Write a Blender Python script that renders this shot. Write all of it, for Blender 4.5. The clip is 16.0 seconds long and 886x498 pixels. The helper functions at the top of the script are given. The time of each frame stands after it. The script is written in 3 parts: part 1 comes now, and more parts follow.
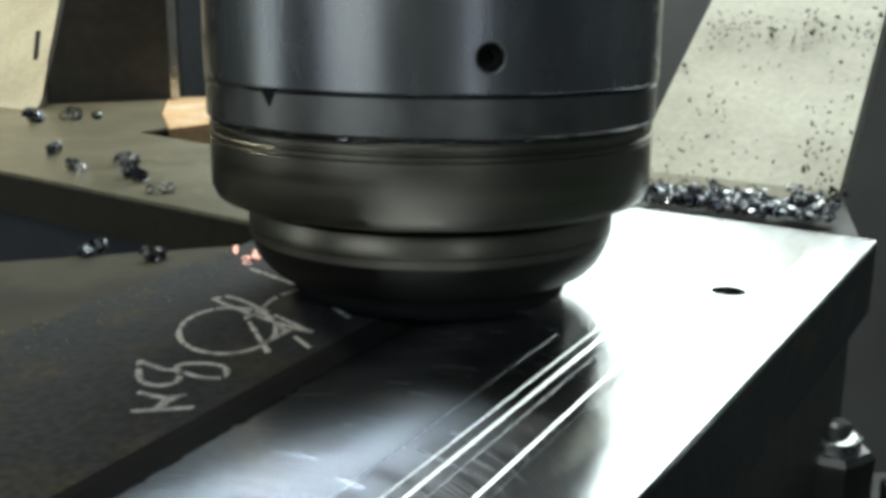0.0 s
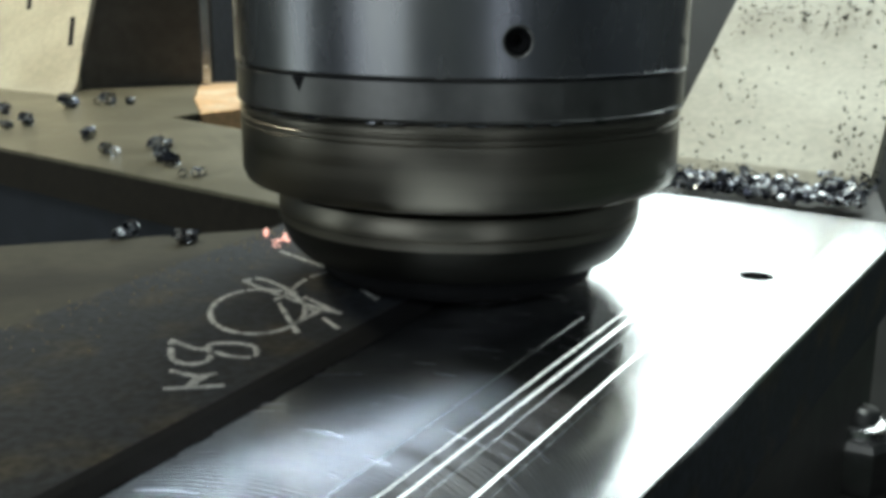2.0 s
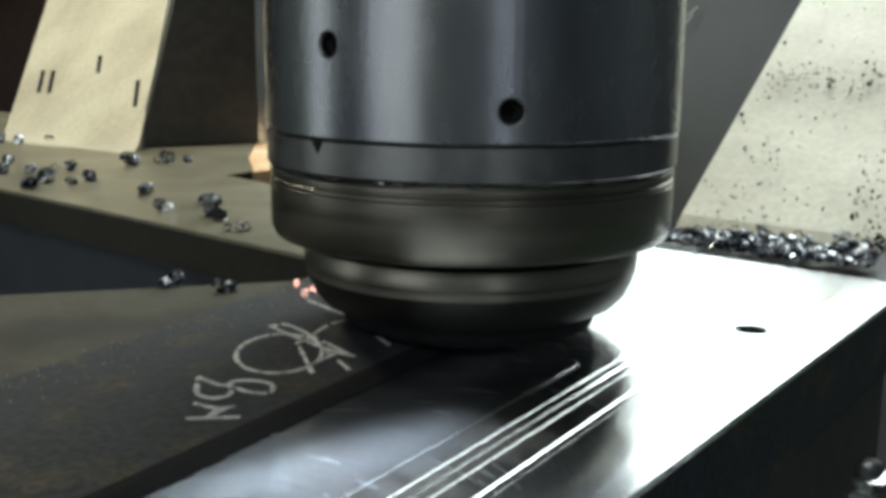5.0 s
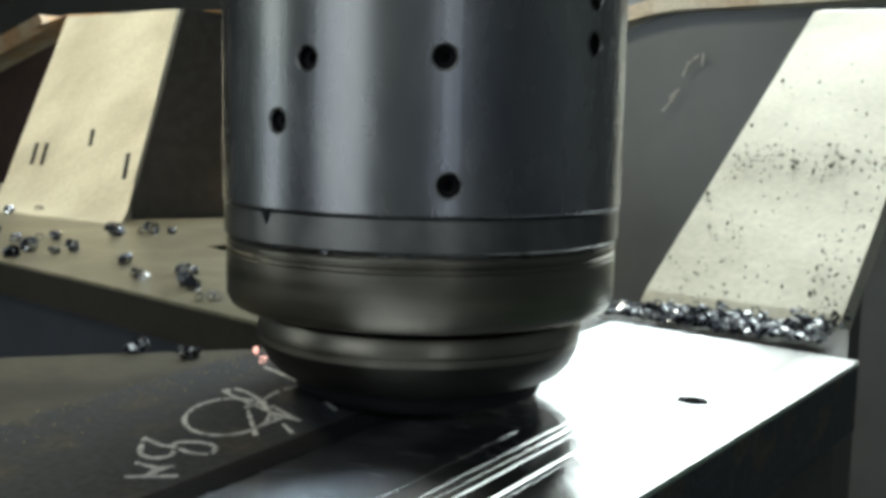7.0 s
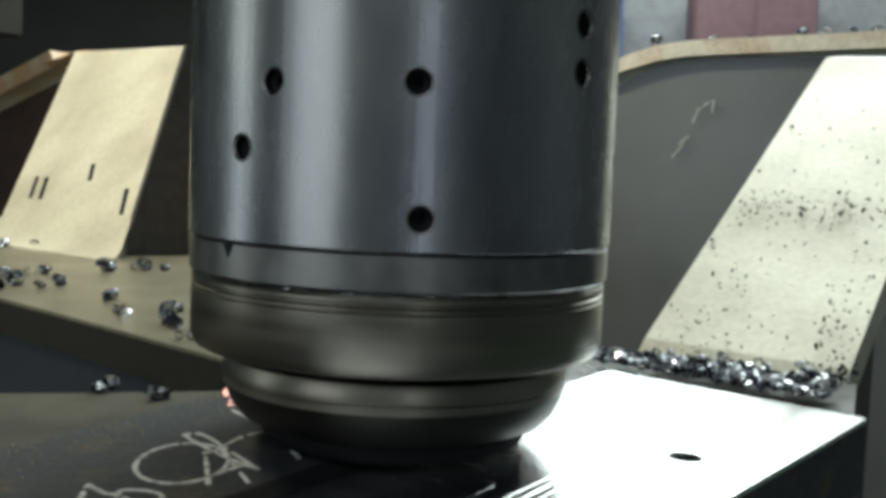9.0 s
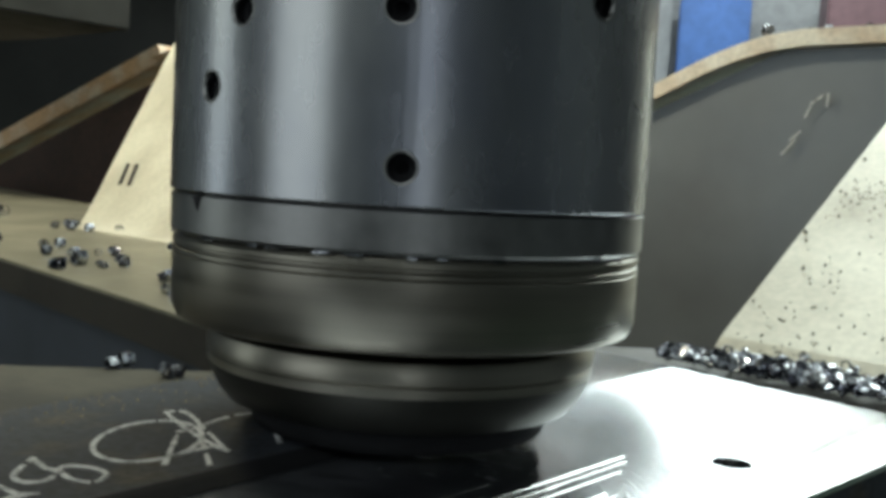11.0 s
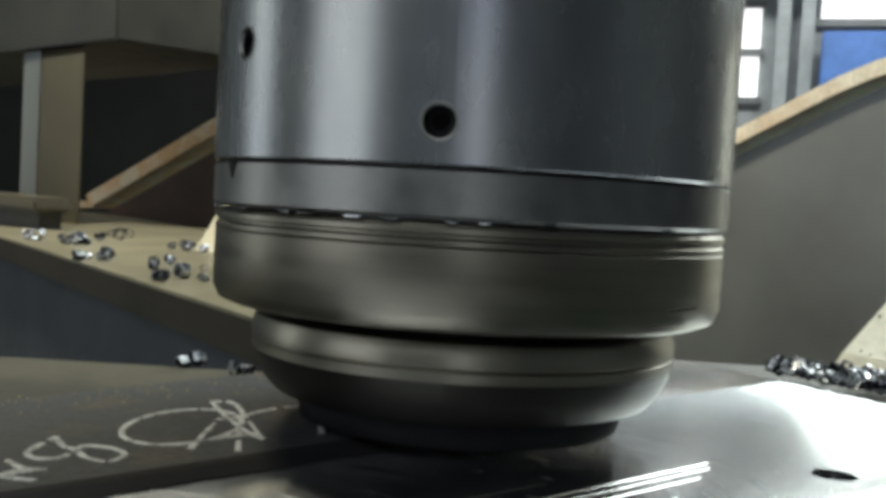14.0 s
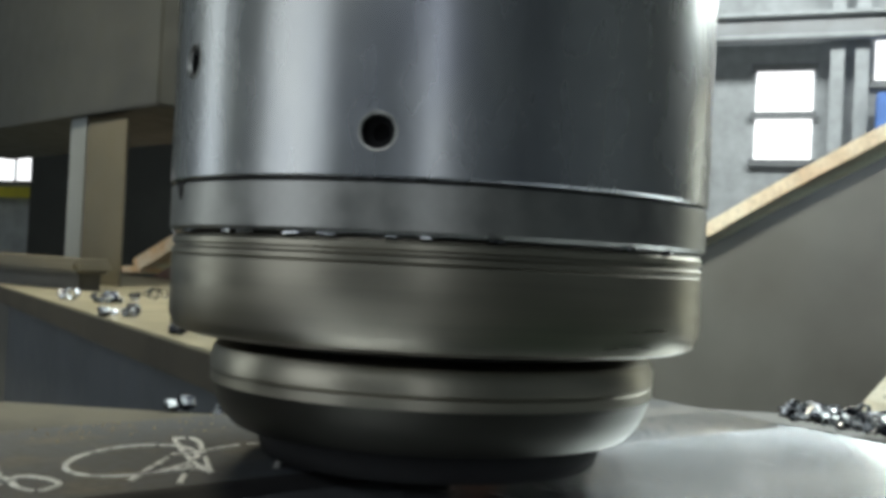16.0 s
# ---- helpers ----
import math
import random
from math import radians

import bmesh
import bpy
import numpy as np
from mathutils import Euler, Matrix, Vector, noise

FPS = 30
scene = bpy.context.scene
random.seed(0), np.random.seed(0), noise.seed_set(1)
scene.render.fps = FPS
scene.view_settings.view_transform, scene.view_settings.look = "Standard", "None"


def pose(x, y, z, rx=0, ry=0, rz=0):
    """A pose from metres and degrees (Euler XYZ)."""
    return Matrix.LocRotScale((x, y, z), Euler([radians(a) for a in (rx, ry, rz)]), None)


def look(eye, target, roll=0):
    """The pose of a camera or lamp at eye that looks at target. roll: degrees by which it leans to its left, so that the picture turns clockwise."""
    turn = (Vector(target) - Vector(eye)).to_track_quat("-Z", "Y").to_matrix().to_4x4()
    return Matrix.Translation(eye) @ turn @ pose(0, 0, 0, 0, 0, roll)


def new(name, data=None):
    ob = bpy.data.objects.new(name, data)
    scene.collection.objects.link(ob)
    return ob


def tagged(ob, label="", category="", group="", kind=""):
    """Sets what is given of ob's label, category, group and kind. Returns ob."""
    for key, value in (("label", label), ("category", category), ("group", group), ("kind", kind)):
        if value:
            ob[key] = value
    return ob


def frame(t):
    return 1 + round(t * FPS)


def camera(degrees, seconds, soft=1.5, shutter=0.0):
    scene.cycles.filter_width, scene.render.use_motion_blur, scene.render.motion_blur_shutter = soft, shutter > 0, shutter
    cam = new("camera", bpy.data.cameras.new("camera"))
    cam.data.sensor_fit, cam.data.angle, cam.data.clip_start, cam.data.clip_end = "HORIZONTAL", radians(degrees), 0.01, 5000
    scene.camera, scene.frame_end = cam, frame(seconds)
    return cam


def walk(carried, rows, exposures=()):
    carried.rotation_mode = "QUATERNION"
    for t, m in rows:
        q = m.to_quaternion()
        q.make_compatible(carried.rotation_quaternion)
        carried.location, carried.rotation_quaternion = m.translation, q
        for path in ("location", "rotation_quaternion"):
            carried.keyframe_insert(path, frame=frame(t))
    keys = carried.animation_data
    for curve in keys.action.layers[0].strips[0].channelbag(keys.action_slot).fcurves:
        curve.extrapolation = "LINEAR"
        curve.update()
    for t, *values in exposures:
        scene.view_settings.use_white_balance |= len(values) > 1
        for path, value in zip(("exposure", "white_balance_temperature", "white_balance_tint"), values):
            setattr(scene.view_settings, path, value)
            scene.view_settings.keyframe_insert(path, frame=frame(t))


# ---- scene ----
cam = camera(46.40, 16.0, soft=4.3, shutter=0.5)
PATH = [  # seconds, eye, point looked at, roll
    (0, (-0.0136, -0.4660, 0.1409), (0.0168, 0.5046, -0.0979), 0.66),
    (0.5, (-0.0125, -0.4661, 0.1416), (0.0131, 0.5043, -0.0984), 0.71),
    (1, (-0.0118, -0.4664, 0.1417), (0.0065, 0.5032, -0.1023), 0.66),
    (1.5, (-0.0106, -0.4702, 0.1420), (-0.0032, 0.4983, -0.1070), 0.52),
    (2, (-0.0124, -0.4701, 0.1404), (-0.0112, 0.4977, -0.1113), 0.52),
    (2.5, (-0.0129, -0.4759, 0.1417), (-0.0162, 0.4911, -0.1129), 0.45),
    (3, (-0.0124, -0.4777, 0.1410), (-0.0228, 0.4902, -0.1102), 0.47),
    (5.5, (0.0216, -0.5170, 0.1479), (-0.0446, 0.4651, -0.0282), 0.60),
    (6, (0.0291, -0.5219, 0.1452), (-0.0401, 0.4638, -0.0082), 0.75),
    (6.5, (0.0354, -0.5254, 0.1449), (-0.0317, 0.4629, 0.0076), 0.91),
    (7, (0.0407, -0.5262, 0.1473), (-0.0196, 0.4641, 0.0225), 1.20),
    (7.5, (0.0416, -0.5208, 0.1484), (-0.0103, 0.4716, 0.0362), 1.58),
    (8, (0.0426, -0.5187, 0.1472), (-0.0060, 0.4753, 0.0498), 1.89),
    (10.5, (0.0911, -0.4382, 0.1258), (-0.0720, 0.5453, 0.0484), 3.15),
    (11, (0.0995, -0.4300, 0.1199), (-0.0895, 0.5487, 0.0402), 3.20),
    (11.5, (0.1006, -0.4296, 0.1160), (-0.0923, 0.5484, 0.0365), 3.11),
    (12, (0.0992, -0.4294, 0.1137), (-0.0938, 0.5489, 0.0370), 3.02),
    (12.5, (0.1045, -0.4287, 0.1125), (-0.1062, 0.5463, 0.0418), 2.91),
    (13, (0.1107, -0.4205, 0.1052), (-0.1299, 0.5484, 0.0485), 2.86),
    (13.5, (0.1154, -0.4033, 0.0979), (-0.1635, 0.5558, 0.0498), 3.08),
    (14, (0.1212, -0.3870, 0.0939), (-0.1940, 0.5608, 0.0467), 3.24),
    (14.5, (0.1315, -0.3804, 0.0908), (-0.2097, 0.5586, 0.0494), 3.31),
    (15, (0.1379, -0.3725, 0.0846), (-0.2192, 0.5613, 0.0614), 3.51),
    (15.5, (0.1437, -0.3673, 0.0793), (-0.2222, 0.5633, 0.0810), 3.56),
    (16, (0.1493, -0.3599, 0.0793), (-0.2186, 0.5698, 0.0946), 2.78),
]
walk(cam, [(t, look(eye, target, roll)) for t, eye, target, roll in PATH], exposures=((0.0, -0.2, 6500, 7), (3.0, -0.2, 6500, 8), (6.0, -0.1, 6500, 9), (10.5, 0.05, 6480, 7), (13.0, 0.14, 6650, 8), (14.5, 0.32, 6700, 10), (16.0, 0.6, 6620, 9)))

# ---- world and light ----
world = bpy.data.worlds.new("hall_air")
scene.world = world
world.use_nodes = True
wn = world.node_tree.nodes
sky = wn.new("ShaderNodeTexSky")
sky.sky_type, sky.sun_disc = "NISHITA", False
sky.sun_elevation, sky.sun_rotation = radians(40), radians(60)
wn["Background"].inputs["Strength"].default_value = 0.08
world.node_tree.links.new(sky.outputs["Color"], wn["Background"].inputs["Color"])
scene.view_settings.exposure = 0.0


def area(name, eye, target, w, h, power, colour):
    lamp = bpy.data.lights.new(name, "AREA")
    lamp.shape, lamp.size, lamp.size_y, lamp.energy, lamp.color = "RECTANGLE", w, h, power, colour
    ob = new(name, lamp)
    ob.matrix_world = look(eye, target)
    return ob


# roof lights of the hall beyond and in front, three tall side windows, the far strip lamps; the overhead and left-arm
# fills are added, unseen
area("roof_light", (1.85, 5.2, 3.65), (0.1, 0.2, 0.0), 4.2, 4.2, 400, (0.9, 1.0, 0.97))
area("overhead_fill", (0.8, 1.8, 4.8), (0.2, 0.6, 0.0), 4.0, 2.0, 62, (0.9, 1.0, 0.98))
area("front_roof_light", (-0.9, -4.8, 3.6), (0.0, 0.0, 0.1), 3.4, 1.6, 70, (0.9, 0.97, 0.98))
area("tall_window", (-5.5, -0.5, 0.6), (0.0, 0.0, 0.1), 1.2, 3.0, 20, (0.86, 0.95, 0.94))
area("tall_window", (-3.5, -4.3, 0.6), (0.0, 0.0, 0.1), 2.6, 3.0, 34, (0.88, 0.96, 1.0))
area("tall_window", (1.7, -5.2, 0.6), (0.0, 0.0, 0.1), 0.5, 3.0, 9, (0.88, 0.95, 1.0))
area("strip_lamp", (0.5, 7.4, 4.7), (0.3, 12.0, 1.6), 7.0, 0.6, 340, (0.95, 1.0, 0.98))
# warm fill added to brighten the left arm and its orange flange
area("left_arm_fill", (-1.1, 0.7, 1.3), (-0.95, 1.45, 0.15), 0.3, 0.2, 31, (1.0, 0.95, 0.73))

# unseen narrow spot, added to raise the bluish fan of glints on the milled face
spot = bpy.data.lights.new("glint_spot", "SPOT")
spot.energy, spot.spot_size, spot.spot_blend, spot.shadow_soft_size, spot.color = 210, radians(11), 1.0, 0.04, (0.8, 0.9, 1.0)
new("glint_spot", spot).matrix_world = look((-0.33, 0.1, 0.8), (0.01, -0.225, 0.0))

# ---- materials ----
def link(nt, a, b):
    nt.links.new(a, b)


def material(name, colour, rough=0.5, metal=0.0, fine=60.0, spread=0.25, coarse=6.0, bump=0.15, second=None, bump_scale=None, stretch=(1, 1, 1), rough_spread=0.15, patch=(0.45, 0.62)):
    """A surface with grain and stains at two scales, in metres of the world."""
    m = bpy.data.materials.new(name)
    m.use_nodes = True
    nt = m.node_tree
    n = nt.nodes
    p = n["Principled BSDF"]
    p.inputs["Metallic"].default_value = metal
    geo = n.new("ShaderNodeNewGeometry")
    mp = n.new("ShaderNodeMapping")
    mp.inputs["Scale"].default_value = stretch
    link(nt, geo.outputs["Position"], mp.inputs["Vector"])
    big = n.new("ShaderNodeTexNoise")
    big.inputs["Scale"].default_value, big.inputs["Detail"].default_value = coarse, 6
    small = n.new("ShaderNodeTexNoise")
    small.inputs["Scale"].default_value, small.inputs["Detail"].default_value = fine, 4
    for t in (big, small):
        link(nt, mp.outputs["Vector"], t.inputs["Vector"])
    ramp = n.new("ShaderNodeValToRGB")
    ramp.color_ramp.elements[0].position, ramp.color_ramp.elements[1].position = patch
    other = second or tuple(c * (1 - spread) for c in colour)
    ramp.color_ramp.elements[0].color, ramp.color_ramp.elements[1].color = (*colour, 1), (*other, 1)
    link(nt, big.outputs["Fac"], ramp.inputs["Fac"])
    mix = n.new("ShaderNodeMix")
    mix.data_type, mix.blend_type = "RGBA", "MULTIPLY"
    mix.inputs["Factor"].default_value = spread
    link(nt, ramp.outputs["Color"], mix.inputs[6])
    ramp2 = n.new("ShaderNodeValToRGB")
    ramp2.color_ramp.elements[0].position, ramp2.color_ramp.elements[1].position = 0.35, 0.65
    link(nt, small.outputs["Fac"], ramp2.inputs["Fac"])
    link(nt, ramp2.outputs["Color"], mix.inputs[7])
    link(nt, mix.outputs[2], p.inputs["Base Color"])
    rr = n.new("ShaderNodeMapRange")
    rr.inputs["To Min"].default_value, rr.inputs["To Max"].default_value = max(rough - rough_spread, 0.03), min(rough + rough_spread, 1)
    link(nt, small.outputs["Fac"], rr.inputs["Value"])
    link(nt, rr.outputs["Result"], p.inputs["Roughness"])
    if bump:
        bp = n.new("ShaderNodeBump")
        bp.inputs["Strength"].default_value, bp.inputs["Distance"].default_value = bump, 0.001
        link(nt, small.outputs["Fac"], bp.inputs["Height"])
        link(nt, bp.outputs["Normal"], p.inputs["Normal"])
    return m


MILLED = material("milled_steel", (0.66, 0.68, 0.69), 0.145, 1.0, 300, 0.1, 12, 0.0, rough_spread=0.015)


def cutter_marks(m, pitch=0.0026, radius=0.077, feed=(0.5, 0.866)):
    """Fine arcs left by the turning cutter, one behind the other along the feed."""
    nt = m.node_tree
    n = nt.nodes

    def math_node(op, a, b=None):
        k = n.new("ShaderNodeMath")
        k.operation = op
        for slot, v in zip(k.inputs, (a, b)):
            if v is None:
                continue
            if hasattr(v, "links"):
                link(nt, v, slot)
            else:
                slot.default_value = v
        return k.outputs[0]

    xyz = n.new("ShaderNodeSeparateXYZ")
    link(nt, n.new("ShaderNodeNewGeometry").outputs["Position"], xyz.inputs[0])
    x, y = xyz.outputs[0], xyz.outputs[1]
    along = math_node("ADD", math_node("MULTIPLY", x, feed[0]), math_node("MULTIPLY", y, feed[1]))
    across = math_node("SUBTRACT", math_node("MULTIPLY", x, feed[1]), math_node("MULTIPLY", y, feed[0]))
    across = math_node("MODULO", math_node("ADD", across, 1.0 + 0.5 * radius), radius * 1.9)
    across = math_node("SUBTRACT", across, radius * 0.95)
    bow = math_node("SQRT", math_node("SUBTRACT", radius * radius, math_node("MULTIPLY", across, across)))
    p = n["Principled BSDF"]
    p.inputs["Anisotropic"].default_value = 0.3
    grain = n.new("ShaderNodeCombineXYZ")
    link(nt, math_node("ADD", math_node("MULTIPLY", bow, feed[0]), math_node("MULTIPLY", across, feed[1])), grain.inputs[0])
    link(nt, math_node("SUBTRACT", math_node("MULTIPLY", bow, feed[1]), math_node("MULTIPLY", across, feed[0])), grain.inputs[1])
    unit = n.new("ShaderNodeVectorMath")
    unit.operation = "NORMALIZE"
    link(nt, grain.outputs[0], unit.inputs[0])
    link(nt, unit.outputs[0], p.inputs["Tangent"])
    wave = math_node("SINE", math_node("MULTIPLY", math_node("SUBTRACT", along, bow), 6.2832 / pitch))
    bp = n.new("ShaderNodeBump")
    bp.inputs["Strength"].default_value, bp.inputs["Distance"].default_value = 0.12, 0.0004
    link(nt, wave, bp.inputs["Height"])
    link(nt, bp.outputs["Normal"], p.inputs["Normal"])
    # the flanks of the marks scatter along the feed, in uneven streaks
    flank = n.new("ShaderNodeBsdfPrincipled")
    flank.inputs["Base Color"].default_value = (0.7, 0.74, 0.82, 1)
    flank.inputs["Metallic"].default_value, flank.inputs["Roughness"].default_value, flank.inputs["Anisotropic"].default_value = 1.0, 0.33, 0.9
    link(nt, unit.outputs[0], flank.inputs["Tangent"])
    link(nt, bp.outputs["Normal"], flank.inputs["Normal"])
    streak = n.new("ShaderNodeTexNoise")
    streak.inputs["Scale"].default_value, streak.inputs["Detail"].default_value = 1.0, 5
    where = n.new("ShaderNodeCombineXYZ")
    link(nt, math_node("MULTIPLY", math_node("SUBTRACT", along, bow), 260.0), where.inputs[0])
    link(nt, math_node("MULTIPLY", across, 35.0), where.inputs[1])
    link(nt, where.outputs[0], streak.inputs["Vector"])
    share = n.new("ShaderNodeMapRange")
    share.inputs["From Min"].default_value, share.inputs["From Max"].default_value = 0.35, 0.7
    share.inputs["To Min"].default_value, share.inputs["To Max"].default_value = 0.03, 0.26
    link(nt, streak.outputs["Fac"], share.inputs["Value"])
    both = n.new("ShaderNodeMixShader")
    link(nt, share.outputs["Result"], both.inputs[0])
    link(nt, p.outputs[0], both.inputs[1])
    link(nt, flank.outputs[0], both.inputs[2])
    link(nt, both.outputs[0], n["Material Output"].inputs["Surface"])


cutter_marks(MILLED)
RIDGE = material("bright_ridge_steel", (0.8, 0.81, 0.82), 0.22, 1.0, 200, 0.1, 30, 0.0)
SCALE = material("mill_scale", (0.043, 0.048, 0.058), 0.66, 0.0, 260, 0.65, 34, 0.4, second=(0.085, 0.074, 0.055), patch=(0.52, 0.7))
SCALE.node_tree.nodes["Principled BSDF"].inputs["Specular IOR Level"].default_value = 0.2
FLANGE = material("sanded_flange", (0.215, 0.198, 0.142), 0.39, 0.48, 120, 0.28, 7, 0.2, second=(0.33, 0.305, 0.23))
RAMP = material("bright_sanded_ramp", (0.6, 0.575, 0.48), 0.45, 0.35, 160, 0.18, 6, 0.15, second=(0.34, 0.31, 0.24), stretch=(1, 1, 0.7), patch=(0.42, 0.75))
GUSSET = material("dull_sanded_plate", (0.075, 0.07, 0.055), 0.7, 0.0, 120, 0.3, 10, 0.25, second=(0.045, 0.042, 0.036))
GUSSET.node_tree.nodes["Principled BSDF"].inputs["Specular IOR Level"].default_value = 0.15
EDGE = material("brown_plate_edge", (0.032, 0.028, 0.023), 0.7, 0.0, 120, 0.35, 10, 0.3)
EDGE.node_tree.nodes["Principled BSDF"].inputs["Specular IOR Level"].default_value = 0.2
PALE = material("pale_cut_edge", (0.84, 0.79, 0.69), 0.5, 0.1, 120, 0.2, 10, 0.2, second=(0.66, 0.54, 0.42))
WEB = material("grey_web", (0.165, 0.178, 0.19), 0.36, 0.25, 14, 0.08, 2, 0.03, second=(0.135, 0.142, 0.148))
# dark steel; the shade below and behind the plates is put into this colour
DARKWEB = material("dark_steel_baked_shade", (0.045, 0.043, 0.04), 0.6, 0.0, 60, 0.4, 5, 0.2)
RUSTWEB = material("primer_web", (0.11, 0.06, 0.046), 0.7, 0.0, 60, 0.3, 5, 0.2)
CUTEDGE = material("flame_cut_edge", (0.78, 0.5, 0.27), 0.55, 0.1, 150, 0.25, 14, 0.3, second=(0.85, 0.7, 0.52))
BLUED = material("ground_tool_steel", (0.325, 0.33, 0.33), 0.27, 1.0, 90, 0.1, 15, 0.0, second=(0.215, 0.225, 0.27), stretch=(1, 1, 0.4), rough_spread=0.035, patch=(0.42, 0.72))
COLLAR = material("dull_tool_steel", (0.23, 0.23, 0.228), 0.36, 1.0, 90, 0.2, 9, 0.03)
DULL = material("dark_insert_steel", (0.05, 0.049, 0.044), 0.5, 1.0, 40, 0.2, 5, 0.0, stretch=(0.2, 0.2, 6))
CUTTER = material("spinning_cutter_steel", (0.235, 0.22, 0.185), 0.34, 1.0, 40, 0.2, 5, 0.0, stretch=(0.2, 0.2, 6))
# matt black parts; on the neck and the drum below it stands in for shade
BLACK = material("black_parts_and_shade", (0.02, 0.02, 0.022), 0.85, 0.0)
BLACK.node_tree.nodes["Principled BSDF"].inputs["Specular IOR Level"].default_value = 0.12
CHIP = material("blued_steel_chip", (0.62, 0.64, 0.68), 0.24, 1.0, 400, 0.2, 110, 0.1, second=(0.07, 0.075, 0.1), patch=(0.45, 0.56))
CHALK = material("white_chalk", (0.78, 0.79, 0.79), 0.9, 0.0, 900, 0.5, 200, 0.3)
HALL = material("hall_paint", (0.4, 0.43, 0.45), 0.8, 0.0, 8, 0.2, 0.8, 0.0)
FLOOR = material("hall_floor", (0.12, 0.12, 0.115), 0.7, 0.0, 20, 0.3, 1.5, 0.0)
DARK = material("dark_machine_paint", (0.021, 0.022, 0.02), 0.5, 0.0, 20, 0.3, 2, 0.0)
# blue-grey steel darkened in colour for the shade beneath the flange
VOID = material("blue_web_baked_shade", (0.052, 0.057, 0.07), 0.65, 0.0, 30, 0.25, 5, 0.1)
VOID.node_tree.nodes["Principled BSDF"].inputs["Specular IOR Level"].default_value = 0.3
GREEN = material("green_machine_paint", (0.03, 0.06, 0.035), 0.45, 0.0, 30, 0.3, 4, 0.05)
BLUE = material("blue_cabinet_paint", (0.08, 0.2, 0.55), 0.5, 0.0, 10, 0.15, 2, 0.0)
PURPLE = material("maroon_cabinet_paint", (0.22, 0.13, 0.15), 0.5, 0.0, 10, 0.15, 2, 0.0)
YELLOW = material("yellow_rail_paint", (0.6, 0.55, 0.05), 0.5, 0.0, 10, 0.15, 2, 0.0)
GRIT = material("tan_grit", (0.34, 0.27, 0.13), 0.6, 0.0, 300, 0.3, 60, 0.0)
SPRING = material("pale_spring_steel", (0.55, 0.56, 0.56), 0.35, 0.8, 60, 0.2, 8, 0.0)
DAYLIT = bpy.data.materials.new("daylit_glass")
DAYLIT.use_nodes = True
DAYLIT.node_tree.nodes["Principled BSDF"].inputs["Emission Color"].default_value = (0.95, 0.97, 1.0, 1)
DAYLIT.node_tree.nodes["Principled BSDF"].inputs["Emission Strength"].default_value = 0.95
HOT = bpy.data.materials.new("red_hot_chip")
HOT.use_nodes = True
HOT.node_tree.nodes["Principled BSDF"].inputs["Emission Color"].default_value = (1.0, 0.42, 0.32, 1)
HOT.node_tree.nodes["Principled BSDF"].inputs["Emission Strength"].default_value = 1.3
POST = material("beige_post_paint", (0.06, 0.053, 0.036), 0.6, 0.0, 20, 0.2, 3, 0.0)


# ---- building ----
def part(name, bm, mat, parent=None, label="", smooth=False):
    me = bpy.data.meshes.new(name)
    bmesh.ops.recalc_face_normals(bm, faces=bm.faces)
    bm.to_mesh(me)
    bm.free()
    me.materials.append(mat)
    if smooth:
        for f in me.polygons:
            f.use_smooth = True
    ob = new(name, me)
    if parent:
        ob.parent = parent
    if label:
        ob["label"] = label
    return ob


def prism(corners, z0, z1, bevel=0.0):
    """An upright slab over a plan outline."""
    bm = bmesh.new()
    low = [bm.verts.new((x, y, z0)) for x, y in corners]
    top = [bm.verts.new((x, y, z1)) for x, y in corners]
    bm.faces.new(low)
    bm.faces.new(top)
    k = len(corners)
    for i in range(k):
        bm.faces.new((low[i], low[(i + 1) % k], top[(i + 1) % k], top[i]))
    if bevel:
        bmesh.ops.bevel(bm, geom=bm.edges[:], offset=bevel, segments=2, affect="EDGES")
    return bm


def slab(corners, thick, bevel=0.0):
    """A flat plate on four or more corners in space, thickened away from its upper side."""
    bm = bmesh.new()
    pts = [Vector(c) for c in corners]
    nrm = (pts[1] - pts[0]).cross(pts[2] - pts[1]).normalized()
    a = [bm.verts.new(c) for c in pts]
    b = [bm.verts.new(c - nrm * thick) for c in pts]
    bm.faces.new(a)
    bm.faces.new(b)
    k = len(pts)
    for i in range(k):
        bm.faces.new((a[i], a[(i + 1) % k], b[(i + 1) % k], b[i]))
    if bevel:
        bmesh.ops.bevel(bm, geom=bm.edges[:], offset=bevel, segments=2, affect="EDGES")
    return bm


def lathe(profile, steps=128):
    """Turn (radius, height) pairs about the upright axis."""
    bm = bmesh.new()
    rings = [[bm.verts.new((r * math.sin(2 * math.pi * i / steps), -r * math.cos(2 * math.pi * i / steps), z)) for i in range(steps)] for r, z in profile]
    for a, b in zip(rings, rings[1:]):
        for i in range(steps):
            bm.faces.new((a[i], a[(i + 1) % steps], b[(i + 1) % steps], b[i]))
    bm.faces.new(rings[0])
    bm.faces.new(rings[-1])
    return bm


def sharp(ob, angle=30):
    ob.data.set_sharp_from_angle(angle=radians(angle))
    return ob


# ---- the hall ----
def wall(name, corners, z0, z1, mat, label):
    return tagged(part(name, prism(corners, z0, z1), mat), label, "wall", kind="structure")


